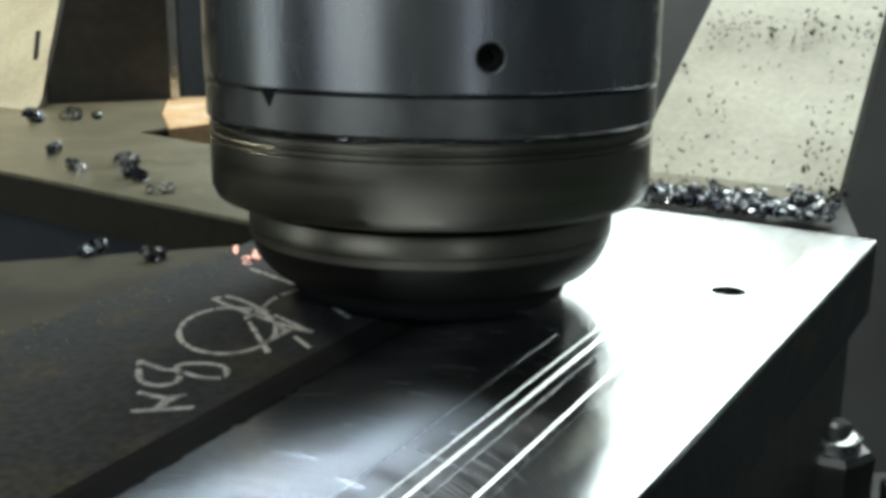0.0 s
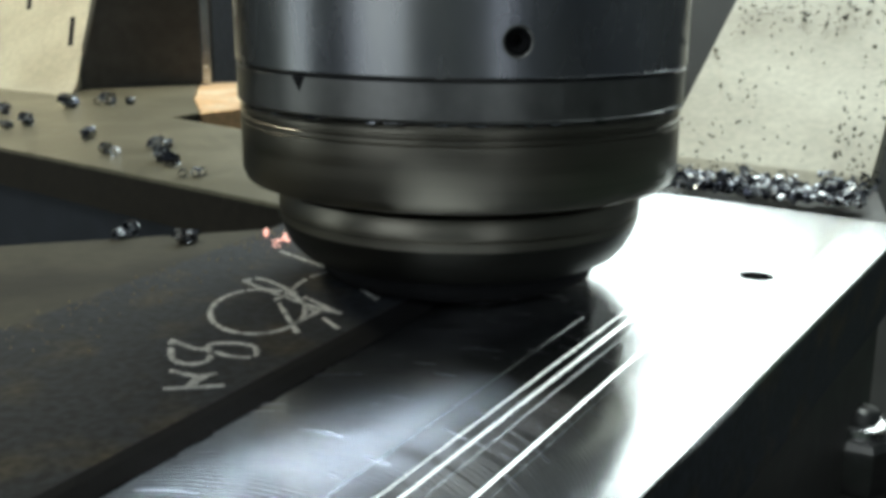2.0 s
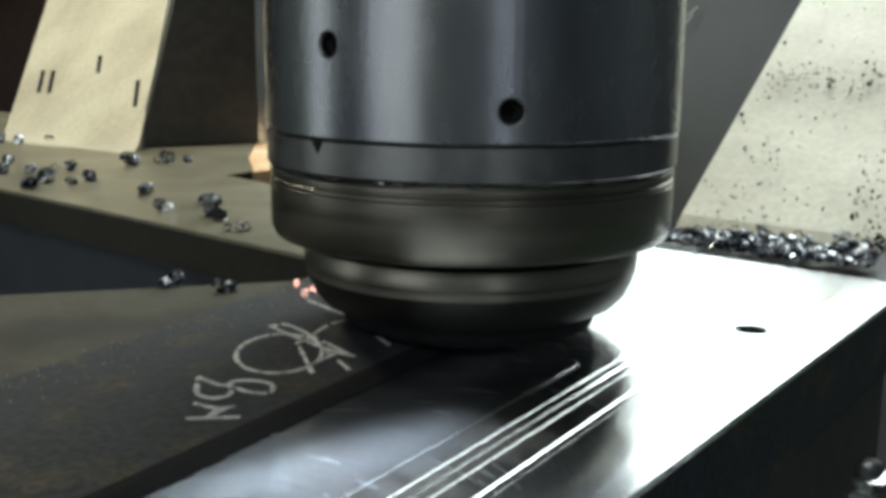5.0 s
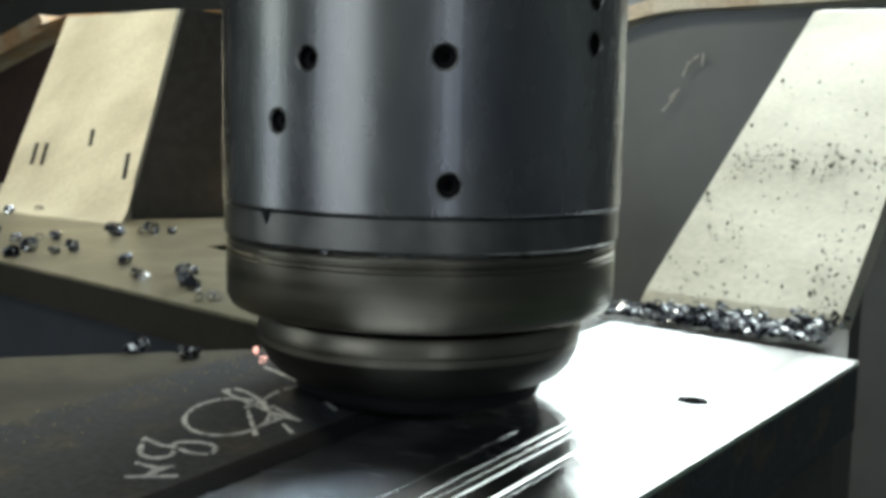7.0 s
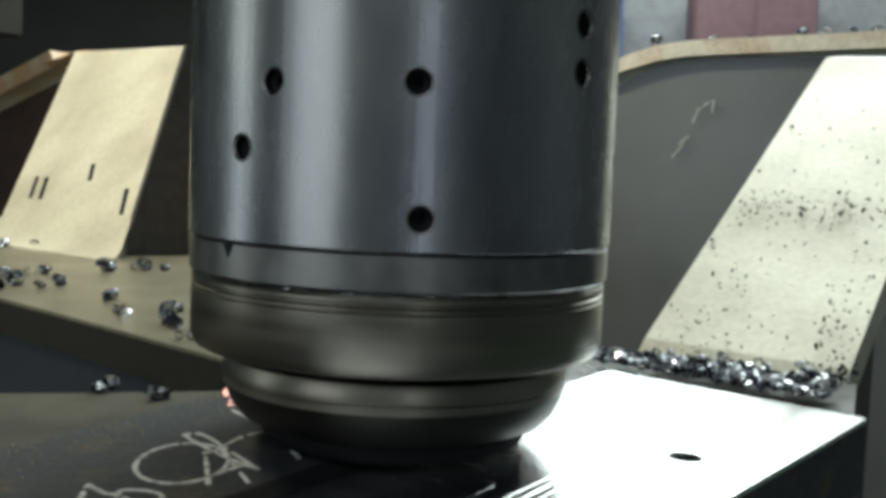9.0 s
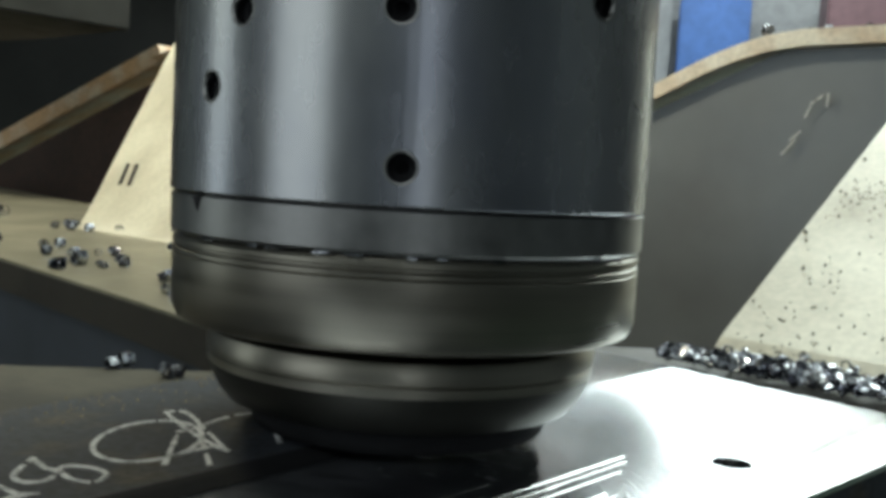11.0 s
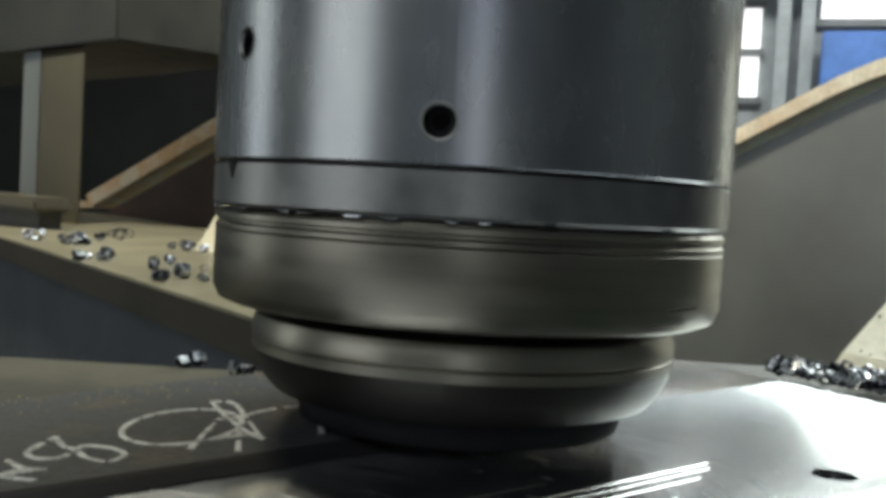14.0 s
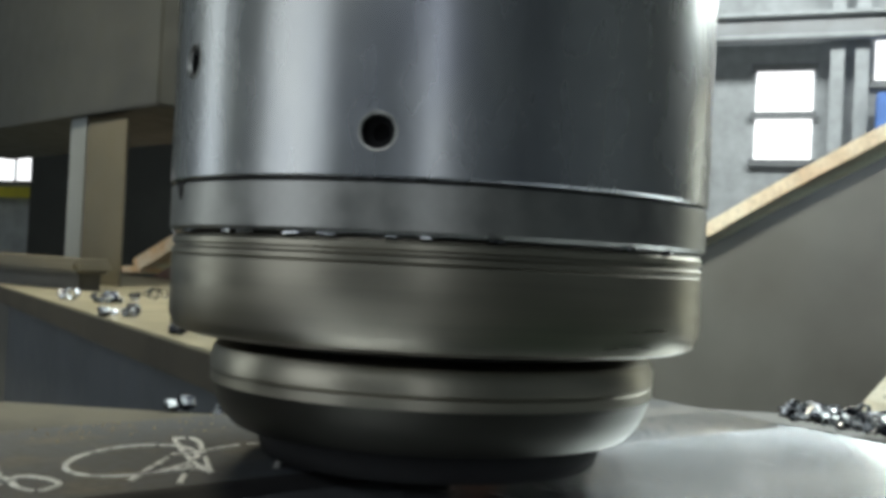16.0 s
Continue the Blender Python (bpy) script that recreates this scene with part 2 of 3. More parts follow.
tagged(part("floor", prism([(-9, -7), (9, -7), (9, 12), (-9, 12)], -1.3, -1.1), FLOOR), "dark oil-stained concrete hall floor", "floor", kind="structure")
wall("wall_back", [(-9, 12), (9, 12), (9, 12.3), (-9, 12.3)], -1.1, 5.5, HALL, "pale grey painted hall wall")
wall("wall_left", [(-9.3, -7), (-9, -7), (-9, 12.3), (-9.3, 12.3)], -1.1, 5.5, HALL, "pale grey painted hall wall")
wall("wall_right", [(9, -7), (9.3, -7), (9.3, 12.3), (9, 12.3)], -1.1, 5.5, HALL, "pale grey painted hall wall")
wall("wall_front", [(-9, -7.3), (9, -7.3), (9, -7), (-9, -7)], -1.1, 5.5, HALL, "pale grey painted hall wall")

tagged(part("ceiling", prism([(-9, -7), (9, -7), (9, 12), (-9, 12)], 5.5, 5.7), HALL), "pale grey hall roof underside", "ceiling", kind="structure")

# ---- the workpiece ----
def bent(a, b, profile, thick, lean=None):
    """A plate bent along the line a-b: profile gives (distance beyond the line, height) pairs, thickened downwards."""
    a, b = Vector(a), Vector(b)
    d = (b - a).normalized()
    out = Vector((-d.y, d.x, 0))
    if out.y < 0:
        out = -out
    out = Vector(lean).normalized() if lean else out
    bm = bmesh.new()
    rows = []
    for i, (s, z) in enumerate(profile):
        p0, p1 = profile[max(i - 1, 0)], profile[min(i + 1, len(profile) - 1)]
        t = Vector((p1[0] - p0[0], p1[1] - p0[1])).normalized()
        top = [e + out * s + Vector((0, 0, z)) for e in (a, b)]
        low = [v + (out * t.y - Vector((0, 0, t.x))) * thick for v in top]
        rows.append([bm.verts.new(v) for v in (*top, low[1], low[0])])
    for r, q in zip(rows, rows[1:]):
        for i in range(4):
            bm.faces.new((r[i], r[(i + 1) % 4], q[(i + 1) % 4], q[i]))
    bm.faces.new(rows[0])
    bm.faces.new(rows[-1])
    bmesh.ops.bevel(bm, geom=[e for e in bm.edges if len(e.link_faces) == 2 and e.calc_face_angle(0) > 1.0], offset=0.0015, segments=2, affect="EDGES")
    return bm


def arc(s0, z0, angle0, angle1, radius, steps=7):
    """Profile points of a bend that starts at (s0, z0) and turns from one slope to the other."""
    pts = []
    sign = 1 if angle1 > angle0 else -1
    for i in range(steps + 1):
        a = radians(angle0 + (angle1 - angle0) * i / steps)
        pts.append((s0 + sign * radius * (math.sin(a) - math.sin(radians(angle0))), z0 - sign * radius * (math.cos(a) - math.cos(radians(angle0)))))
    return pts


work = tagged(new("steel_weldment"), "large welded steel frame with milled pad and sloping flanges", "weldment")

# milled pad on its thick plate, with a drilled hole
PAD = [(0.2669, 0.1326), (0.0218, 0.3186), (-0.0595, 0.1966), (0.0053, 0.0155), (-0.0877, -0.1617), (-0.1678, -0.3175), (-0.0363, -0.3278)]
HOLE = (0.1435, 0.022, 0.0085)


def with_hole(bm, x, y, r, z0, z1, fillname):
    """Cut a round hole through a slab with a boolean, and give the finished mesh."""
    base = part(fillname, bm, MILLED)
    tool = part("drill", lathe([(r, z0), (r, z1)], 40), BLACK)
    tool.location = (x, y, 0)
    mod = base.modifiers.new("hole", "BOOLEAN")
    mod.operation, mod.object, mod.solver = "DIFFERENCE", tool, "EXACT"
    bpy.context.view_layer.update()
    me = bpy.data.meshes.new_from_object(base.evaluated_get(bpy.context.evaluated_depsgraph_get()))
    base.modifiers.clear()
    base.data = me
    bpy.data.objects.remove(tool)
    return base


pad = with_hole(prism(PAD, -0.003, 0.0), HOLE[0], HOLE[1], HOLE[2], -0.02, 0.02, "milled_face")
pad.parent = work
pad["label"] = "bright milled steel face with arc marks"
under = with_hole(prism(PAD, -0.045, -0.0031), HOLE[0], HOLE[1], HOLE[2], -0.04, 0.02, "pad_plate")
under.parent = work
under.data.materials.clear()
under.data.materials.append(SCALE)

# the strip still to be milled: it stands 3 mm proud with a ragged dark shoulder
RAW = [(0.0013, 0.0197), (-0.0595, 0.1966), (-0.1024, 0.1178), (-0.1083, 0.104), (-0.1763, -0.0499), (-0.3053, -0.3121), (-0.1743, -0.3119)]
part("unmilled_face", prism(RAW, -0.045, 0.003), SCALE, work, "dark mill-scaled steel strip with chalk marks")
bm = bmesh.new()
rng = random.Random(4)
A, B = Vector((0.0033, 0.0195, 0)), Vector((-0.171, -0.314, 0))
side = Vector((0.886, -0.463, 0))
last = None
for i in range(70):
    p = A.lerp(B, i / 69)
    w = 0.0075 + 0.0012 * rng.random()
    cur = [bm.verts.new(p - side * 0.003 + Vector((0, 0, 0.0033))), bm.verts.new(p + side * 0.0012 + Vector((0, 0, 0.003 - 0.0005 * rng.random()))), bm.verts.new(p + side * w + Vector((0, 0, 0.0004))), bm.verts.new(p - side * 0.003 + Vector((0, 0, 0.0004)))]
    if last:
        for k in range(4):
            bm.faces.new((last[k], last[(k + 1) % 4], cur[(k + 1) % 4], cur[k]))
    last = cur
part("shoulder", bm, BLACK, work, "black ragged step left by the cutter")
# raised ridges between the passes of the cutter
FEED = Vector((0.5, 0.866, 0))
for start, length, width in (((0.0491, -0.0454), 0.22, 0.0007), ((0.0978, 0.014), 0.32, 0.0009), ((0.0993, 0.0064), 0.31, 0.0007), ((0.073, -0.0402), 0.26, 0.0014), ((0.0973, -0.0094), 0.31, 0.0008), ((0.0924, -0.0419), 0.27, 0.0012), ((0.0964, -0.0432), 0.27, 0.0007)):
    bm = bmesh.new()
    o = Vector((*start, 0.0))
    across = Vector((0.866, -0.5, 0)) * width * 1.4
    ends = []
    for p in (o, o - FEED * length):
        ends.append([bm.verts.new(p - across - Vector((0, 0, 0.0005))), bm.verts.new(p + Vector((0, 0, width * 0.25))), bm.verts.new(p + across - Vector((0, 0, 0.0005)))])
    for k in range(3):
        bm.faces.new((ends[0][k], ends[0][(k + 1) % 3], ends[1][(k + 1) % 3], ends[1][k]))
    bm.faces.new(ends[0])
    bm.faces.new(ends[1])
    part("ridge", bm, RIDGE, work)

part("gusset", prism([(-0.1013, 0.1647), (-0.4388, 0.0546), (-0.5927, -0.3694), (-0.3113, -0.3141), (-0.1807, -0.0495), (-0.1121, 0.1044)], -0.03, -0.011, 0.001), GUSSET, work, "dull beige gusset plate")
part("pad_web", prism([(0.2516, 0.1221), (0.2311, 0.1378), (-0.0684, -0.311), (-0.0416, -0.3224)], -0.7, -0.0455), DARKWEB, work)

# wide flange beyond, with its open slot towards the back web
FLANGE_PLAN = [(-0.0202, 0.1038), (0.0316, 0.3232), (-0.0952, 0.4153), (-0.18, 0.501), (-0.297, 0.611), (-0.275, 0.648), (-0.318, 0.8), (-0.355, 0.985), (-0.4273, 1.068), (-0.8991, 1.442), (-1.708, 2.142), (-2.657, 2.882), (-2.995, 2.649), (-1.474, 1.263), (-0.3397, 0.3652)]
part("flange", prism(FLANGE_PLAN, -0.004, -0.001, 0.0008), FLANGE, work, "sanded steel flange with warm sheen")
part("flange_edge", prism(FLANGE_PLAN, -0.034, -0.0041), EDGE, work, "brown flame-cut flange edge")
part("flange_web", prism([(-0.0499, 0.1585), (-0.35, 0.3947), (-1.468, 1.29), (-1.464, 1.308), (-0.349, 0.4131), (-0.0496, 0.177)], -0.7, -0.0355), VOID, work, "blue-grey web under the flange, its shade put into the colour")
part("far_flange", prism([(-0.274, 0.65), (-0.225, 0.718), (-0.1, 0.88), (-0.2, 1.06), (-0.353, 0.985), (-0.3165, 0.8)], -0.03, -0.002, 0.0008), CUTEDGE, work, "orange rusty far flange by the slot")

# left arm: bent flange plate, side web, level top, second arm behind
part("bent_flange", bent((-0.469, 0.79, 0.0), (-0.738, 0.965, 0.0), [(0.0, 0.0005)] + arc(0.02, 0.001, 0, 38, 0.08) + [(0.45, 0.324), (0.51, 0.324)], 0.028, (-0.127, 0.992, 0)), RAMP, work, "bright sanded bent steel flange")
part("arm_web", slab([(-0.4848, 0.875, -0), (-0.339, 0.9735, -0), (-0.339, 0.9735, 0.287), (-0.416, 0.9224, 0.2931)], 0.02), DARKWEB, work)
part("web_edge", slab([(-0.3435, 0.9681, -0), (-0.3338, 0.9754, -0), (-0.3338, 0.9754, 0.2924), (-0.3435, 0.9681, 0.2932)], 0.024), RIDGE, work)
part("sloping_flange", slab([(-1.83, 2.166, 0.0138), (-1.054, 1.883, 0.335), (-1.011, 2.103, 0.342), (-1.802, 2.39, 0.0141)], -0.04, 0.002), CUTEDGE, work, "orange flame-cut sloping flange edge")
part("sloping_foot", slab([(-2.106, 2.27, 0), (-1.807, 2.16, 0.0138), (-1.778, 2.384, 0.0141), (-2.083, 2.497, 0)], -0.02, 0.002), CUTEDGE, work)
part("level_flange", slab([(-1.066, 1.885, 0.333), (-0.9638, 1.851, 0.363), (-0.399, 1.641, 0.363), (-0.343, 1.852, 0.37), (-1.022, 2.103, 0.341)], 0.03, 0.002), CUTEDGE, work)
part("back_web", slab([(-1.882, 2.231, -0.0346), (-0.5124, 1.737, -0.0343), (-0.5124, 1.737, 0.325), (-1.012, 1.914, 0.325)], 0.02), RUSTWEB, work, "red-primed web in shade")

# right arm: ramp and the tall web behind it
RR_A, RR_B = Vector((0.152, 0.335, -0.002)), Vector((0.2933, 0.2612, -0.006))
part("ramp_flange", bent(RR_A, RR_B, [(-0.02, -0.02), (0.018, 0.009), (0.56, 0.293), (0.61, 0.3), (0.95, 0.33)], 0.03, (0.479, 0.878, 0)), RAMP, work, "bright sanded ramp flange strewn with chips")
# slab filling the gap, its dark colour stands in for the shade there
part("gap_shade", prism([(0.0316, 0.325), (0.2639, 0.1452), (0.3045, 0.2696), (0.1453, 0.3531)], -0.03, -0.006), DARKWEB, work, "dark slab between pad and ramp, coloured as the shade of the gap")
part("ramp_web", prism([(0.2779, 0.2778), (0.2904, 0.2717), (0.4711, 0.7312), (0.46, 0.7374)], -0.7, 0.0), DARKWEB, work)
part("tall_web", slab([(-0.309, 1.614, -0.793), (1.038, 1.014, -0.776), (1.038, 1.014, 0.347), (0.3043, 1.342, 0.3391), (0.0268, 1.465, 0.1984), (-0.309, 1.614, 0.0171)], 0.02), WEB, work, "grey painted tall steel web")


def edge_strip(name, path, back, thick, mat, label):
    """A flange that follows a path of (x, y, z) points, laid back from it."""
    bm = bmesh.new()
    back = Vector(back)
    rows = []
    for p in path:
        p = Vector(p)
        rows.append([bm.verts.new(v) for v in (p, p + back, p + back - Vector((0, 0, thick)), p - Vector((0, 0, thick)))])
    for r, q in zip(rows, rows[1:]):
        for i in range(4):
            bm.faces.new((r[i], r[(i + 1) % 4], q[(i + 1) % 4], q[i]))
    bm.faces.new(rows[0])
    bm.faces.new(rows[-1])
    return part(name, bm, mat, work, label)


PATHR = [(-0.3315, 1.593, 0.0341), (0.0258, 1.434, 0.242), (0.181, 1.365, 0.3251), (0.2308, 1.343, 0.3464), (0.275, 1.323, 0.3598), (0.3247, 1.302, 0.3675), (0.5992, 1.179, 0.3751), (1.034, 0.9859, 0.3797)]
edge_strip("top_flange", PATHR, (0.09, 0.24, 0.0), 0.026, PALE, "pale flame-cut bent top flange")

# ---- chalk strokes on the unmilled face ----
STROKES = (
    ((-0.0965, 0.0504), (-0.0647, 0.0156), (-0.037, -0.0063)), ((-0.0647, 0.0156), (-0.0405, -0.033)),
    ((-0.0647, 0.0156), (-0.0766, -0.0017), (-0.0823, -0.0274), (-0.0856, -0.032)),
    ((-0.1051, -0.0048), (-0.0865, -0.0251), (-0.0658, -0.0444), (-0.0544, -0.0522)), ((-0.1051, -0.0048), (-0.0966, -0.0017), (-0.077, -0.0249), (-0.0554, -0.0521)),
    ((-0.0856, -0.032), (-0.0766, -0.0582), (-0.0696, -0.0784)), ((-0.0725, -0.0654), (-0.0659, -0.0522), (-0.0616, -0.0448)), ((-0.069, -0.0451), (-0.0537, -0.0728)),
    ((-0.1006, -0.0908), (-0.091, -0.0905), (-0.0837, -0.0951), (-0.0828, -0.1051), (-0.0924, -0.1043), (-0.1018, -0.0957), (-0.1006, -0.0908)))
STROKES_LOW = (
    ((-0.1177, -0.0875), (-0.1072, -0.0963), (-0.1008, -0.0987), (-0.0989, -0.1098), (-0.1054, -0.1133), (-0.1128, -0.1068), (-0.1177, -0.0875)),
    ((-0.1099, -0.12), (-0.0992, -0.1248), (-0.0928, -0.1223)), ((-0.0992, -0.1248), (-0.1006, -0.1367)),
    ((-0.1081, -0.1372), (-0.0995, -0.1358), (-0.0876, -0.1336)), ((-0.0995, -0.1358), (-0.096, -0.124)))
LOOP = tuple((-0.0907 + 0.0199 * math.cos(a) + 0.0048 * math.sin(a), -0.0487 + 0.0284 * math.sin(a) - 0.0115 * math.cos(a)) for a in (2 * math.pi * i / 22 for i in range(23)))


def smooth_line(pts, steps=6):
    """Points along a smooth curve through pts."""
    out = []
    pts = [Vector(p) for p in pts]
    for i in range(len(pts) - 1):
        p0, p1, p2, p3 = pts[max(i - 1, 0)], pts[i], pts[i + 1], pts[min(i + 2, len(pts) - 1)]
        for k in range(steps):
            t = k / steps
            out.append(0.5 * (2 * p1 + (p2 - p0) * t + (2 * p0 - 5 * p1 + 4 * p2 - p3) * t * t + (3 * p1 - p0 - 3 * p2 + p3) * t ** 3))
    return out + [pts[-1]]


chalk = tagged(new("chalk_mark"), "white chalk writing on dark steel strip", "chalk mark")
rng = random.Random(11)
for pts in STROKES + STROKES_LOW + (LOOP,):
    bm = bmesh.new()
    line = smooth_line(pts)
    last = None
    for i, p in enumerate(line):
        q = line[min(i + 1, len(line) - 1)] - line[max(i - 1, 0)]
        nrm = Vector((-q.y, q.x)).normalized() * (0.0009 + 0.0007 * rng.random())
        cur = [bm.verts.new((p.x + nrm.x * k, p.y + nrm.y * k, z)) for k, z in ((1, 0.0029), (0.6, 0.0034), (-0.6, 0.0034), (-1, 0.0029))]
        if last and rng.random() > 0.06:
            for k in range(3):
                bm.faces.new((last[k], last[k + 1], cur[k + 1], cur[k]))
        last = cur
    part("stroke", bm, CHALK, chalk)

# ---- strokes of paint and chalk on the arms ----
def bar(name, p, q, width, up, mat, parent, label=""):
    """A thin flat bar from p to q, lying on a plate that faces up."""
    p, q, up = Vector(p), Vector(q), Vector(up).normalized()
    side_way = (q - p).cross(up).normalized() * width / 2
    bm = bmesh.new()
    low = [bm.verts.new(v) for v in (p - side_way, q - side_way, q + side_way, p + side_way)]
    top = [bm.verts.new(v.co + up * 0.0012) for v in low]
    bm.faces.new(low)
    bm.faces.new(top)
    for k in range(4):
        bm.faces.new((low[k], low[(k + 1) % 4], top[(k + 1) % 4], top[k]))
    return part(name, bm, mat, parent, label)


strokes = tagged(new("paint_marks"), "short black paint strokes on the bright bent flange", "paint marks")


def on_bent(u, s):
    """A place on the bent flange: u along its foot, s metres up from it."""
    p = Vector((-0.469, 0.79, 0)).lerp(Vector((-0.738, 0.965, 0)), u) + Vector((-0.127, 0.992, 0)) * s
    p.z = 0.018 + (s - 0.0693) * 0.8038 + 0.0005
    return p


for u, s0, s1 in ((0.835, 0.165, 0.125), (0.75, 0.165, 0.125), (0.41, 0.195, 0.165), (0.09, 0.155, 0.112)):
    bar("stroke", on_bent(u, s0), on_bent(u - 0.015, s1), 0.007, (0.08, -0.65, 0.755), BLACK, strokes)
marks = tagged(new("chalk_mark"), "pale chalk scribble on the grey tall web", "chalk mark")
for p, q in (((0.3643, 1.302, 0.2661), (0.3455, 1.31, 0.2504)), ((0.3698, 1.299, 0.2684), (0.3686, 1.299, 0.2458)), ((0.3478, 1.31, 0.2526), (0.3389, 1.314, 0.2289)), ((0.3345, 1.315, 0.2075), (0.319, 1.322, 0.1917)), ((0.3278, 1.318, 0.194), (0.3091, 1.327, 0.1692))):
    bar("stroke", p, q, 0.003, (-0.345, -0.9385, 0), CHALK, marks)
marks = tagged(new("chalk_mark"), "white chalk bars on the orange sloping flange", "chalk mark")
rng = random.Random(5)
for k in range(11):
    s0 = 0.26 + 0.045 * k + rng.uniform(-0.01, 0.01)
    p = Vector((-1.83, 2.166, 0.0138)).lerp(Vector((-1.054, 1.883, 0.335)), s0) + Vector((0.016, 0.05, 0.0412))
    d = Vector((0.02 * rng.uniform(-1, 1), 0.075, 0.004 * rng.uniform(-1, 1)))
    bar("stroke", p, p + d, 0.007 + 0.006 * rng.random(), (-0.4, 0.0, 0.91), CHALK, marks)

# tan grit along the outer edge of the unmilled strip
grit = bmesh.new()
rng = random.Random(12)
for k in range(260):
    u = rng.random() ** 1.3
    p = Vector((-0.1083, 0.104, 0.003)).lerp(Vector((-0.261, -0.218, 0.003)), u) + Vector((1, -0.1, 0)) * abs(rng.gauss(0, 0.013 + 0.02 * u))
    q = rng.uniform(0.0002, 0.0007)
    bmesh.ops.create_cone(grit, cap_ends=True, segments=5, radius1=q, radius2=q * 0.5, depth=q, matrix=Matrix.Translation(p + Vector((0, 0, q * 0.4))) @ Euler((0, 0, rng.uniform(0, 6))).to_matrix().to_4x4())
tagged(part("grit", grit, GRIT), "tan metal grit along the dark strip's edge", "grit", kind="stuff")

# ---- the milling head ----
head = tagged(new("milling_head"), "dark ground-steel milling head over the milled pad", "milling head")
body = part("spindle_sleeve", lathe([(0.06, 0.1035), (0.0992, 0.1035), (0.1, 0.1043), (0.1, 0.5)], 160), BLUED, head, "blued ground steel sleeve with screw holes")
BORES = ((11.0, 0.117, 0.0052), (9.5, 0.170, 0.0052), (-25.0, 0.169, 0.0052), (-34.5, 0.1425, 0.0052), (54.0, 0.179, 0.0056), (54.0, 0.199, 0.0056), (9.5, 0.24, 0.0052), (-25.0, 0.24, 0.0052))
bores = bmesh.new()
for deg, z, r in BORES:
    m = pose(0, 0, z, 0, 0, deg) @ pose(0, -0.1, 0, 90, 0, 0)
    bmesh.ops.create_cone(bores, cap_ends=True, segments=28, radius1=r, radius2=r, depth=0.02, matrix=m)
drills = part("drills", bores, BLACK)
mod = body.modifiers.new("bores", "BOOLEAN")
mod.operation, mod.object, mod.solver = "DIFFERENCE", drills, "EXACT"
bpy.context.view_layer.update()
bored = bpy.data.meshes.new_from_object(body.evaluated_get(bpy.context.evaluated_depsgraph_get()))
body.modifiers.clear()
body.data = bored
bpy.data.objects.remove(drills)
for f in body.data.polygons:
    f.use_smooth = True
sharp(body, 25)
for deg, z, r in BORES:
    m = pose(0, 0, z, 0, 0, deg) @ pose(0, -0.1, 0, 90, 0, 0)
    bm = bmesh.new()
    for r0, r1, d0, d1 in ((r * 0.98, r * 0.5, 0.005, 0.005), (r * 0.5, r * 0.5, 0.005, 0.009)):
        rings = []
        for rr, dd in ((r0, d0), (r1, d1)):
            rings.append([bm.verts.new(m @ Vector((rr * math.cos(2 * math.pi * i / 24), rr * math.sin(2 * math.pi * i / 24), -dd))) for i in range(24)])
        for i in range(24):
            bm.faces.new((rings[0][i], rings[0][(i + 1) % 24], rings[1][(i + 1) % 24], rings[1][i]))
    bm.faces.new(rings[1])
    part("set_screw", bm, BLACK, head, "dark hex-socket set screw")
    bm = bmesh.new()
    rings = [[bm.verts.new(m @ Vector((rr * math.cos(2 * math.pi * i / 28), rr * math.sin(2 * math.pi * i / 28), dd - 0.1 + math.sqrt(0.01 - (rr * math.cos(2 * math.pi * i / 28)) ** 2)))) for i in range(28)] for rr, dd in ((r * 1.18, 0.0001), (r, 0.0003), (r * 0.94, -0.0012))]
    for q0, q1 in zip(rings, rings[1:]):
        for i in range(28):
            bm.faces.new((q0[i], q0[(i + 1) % 28], q1[(i + 1) % 28], q1[i]))
    part("bore_rim", bm, COLLAR, head, smooth=True)

sharp(part("collar", lathe([(0.05, 0.0872), (0.0985, 0.0872), (0.0995, 0.0885), (0.0995, 0.1022), (0.0985, 0.103), (0.05, 0.103)], 160), COLLAR, head, "dull dark steel collar", smooth=True))
bm = bmesh.new()
m = pose(0, 0, 0.1, 0, 0, -39)
tri = [[bm.verts.new(m @ Vector((x, -r, z))) for x, z in ((-0.0035, 0.0025), (0.003, 0.003), (0.0002, -0.003))] for r in (0.0985, 0.1)]
for i in range(3):
    bm.faces.new((tri[0][i], tri[0][(i + 1) % 3], tri[1][(i + 1) % 3], tri[1][i]))
bm.faces.new(tri[1])
part("index_mark", bm, BLACK, head, "small dark triangular index mark")
sharp(part("cutter_body", lathe([(0.05, 0.0862), (0.0975, 0.0862), (0.0985, 0.0848), (0.0985, 0.0832), (0.0976, 0.0826), (0.0976, 0.0818), (0.0985, 0.081), (0.0985, 0.0795), (0.098, 0.079), (0.0985, 0.0785), (0.0985, 0.058), (0.0965, 0.0535), (0.093, 0.0522), (0.07, 0.0518), (0.05, 0.0518)], 160), CUTTER, head, "brownish grey steel cutter body", smooth=True))
rng = random.Random(8)
for k in range(16):
    burr = bmesh.new()
    m = pose(0, 0, 0.0868, 0, 0, rng.uniform(-70, 75)) @ pose(0, -0.0988, 0, rng.uniform(-25, 10), rng.uniform(-6, 6), 0)
    bmesh.ops.create_cube(burr, size=1.0, matrix=m @ Matrix.Diagonal((rng.uniform(0.002, 0.007), 0.001, rng.uniform(0.0003, 0.0007), 1)))
    part("burr", burr, CHIP, head, "bright ragged burr")
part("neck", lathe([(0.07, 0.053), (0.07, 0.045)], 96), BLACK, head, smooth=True)
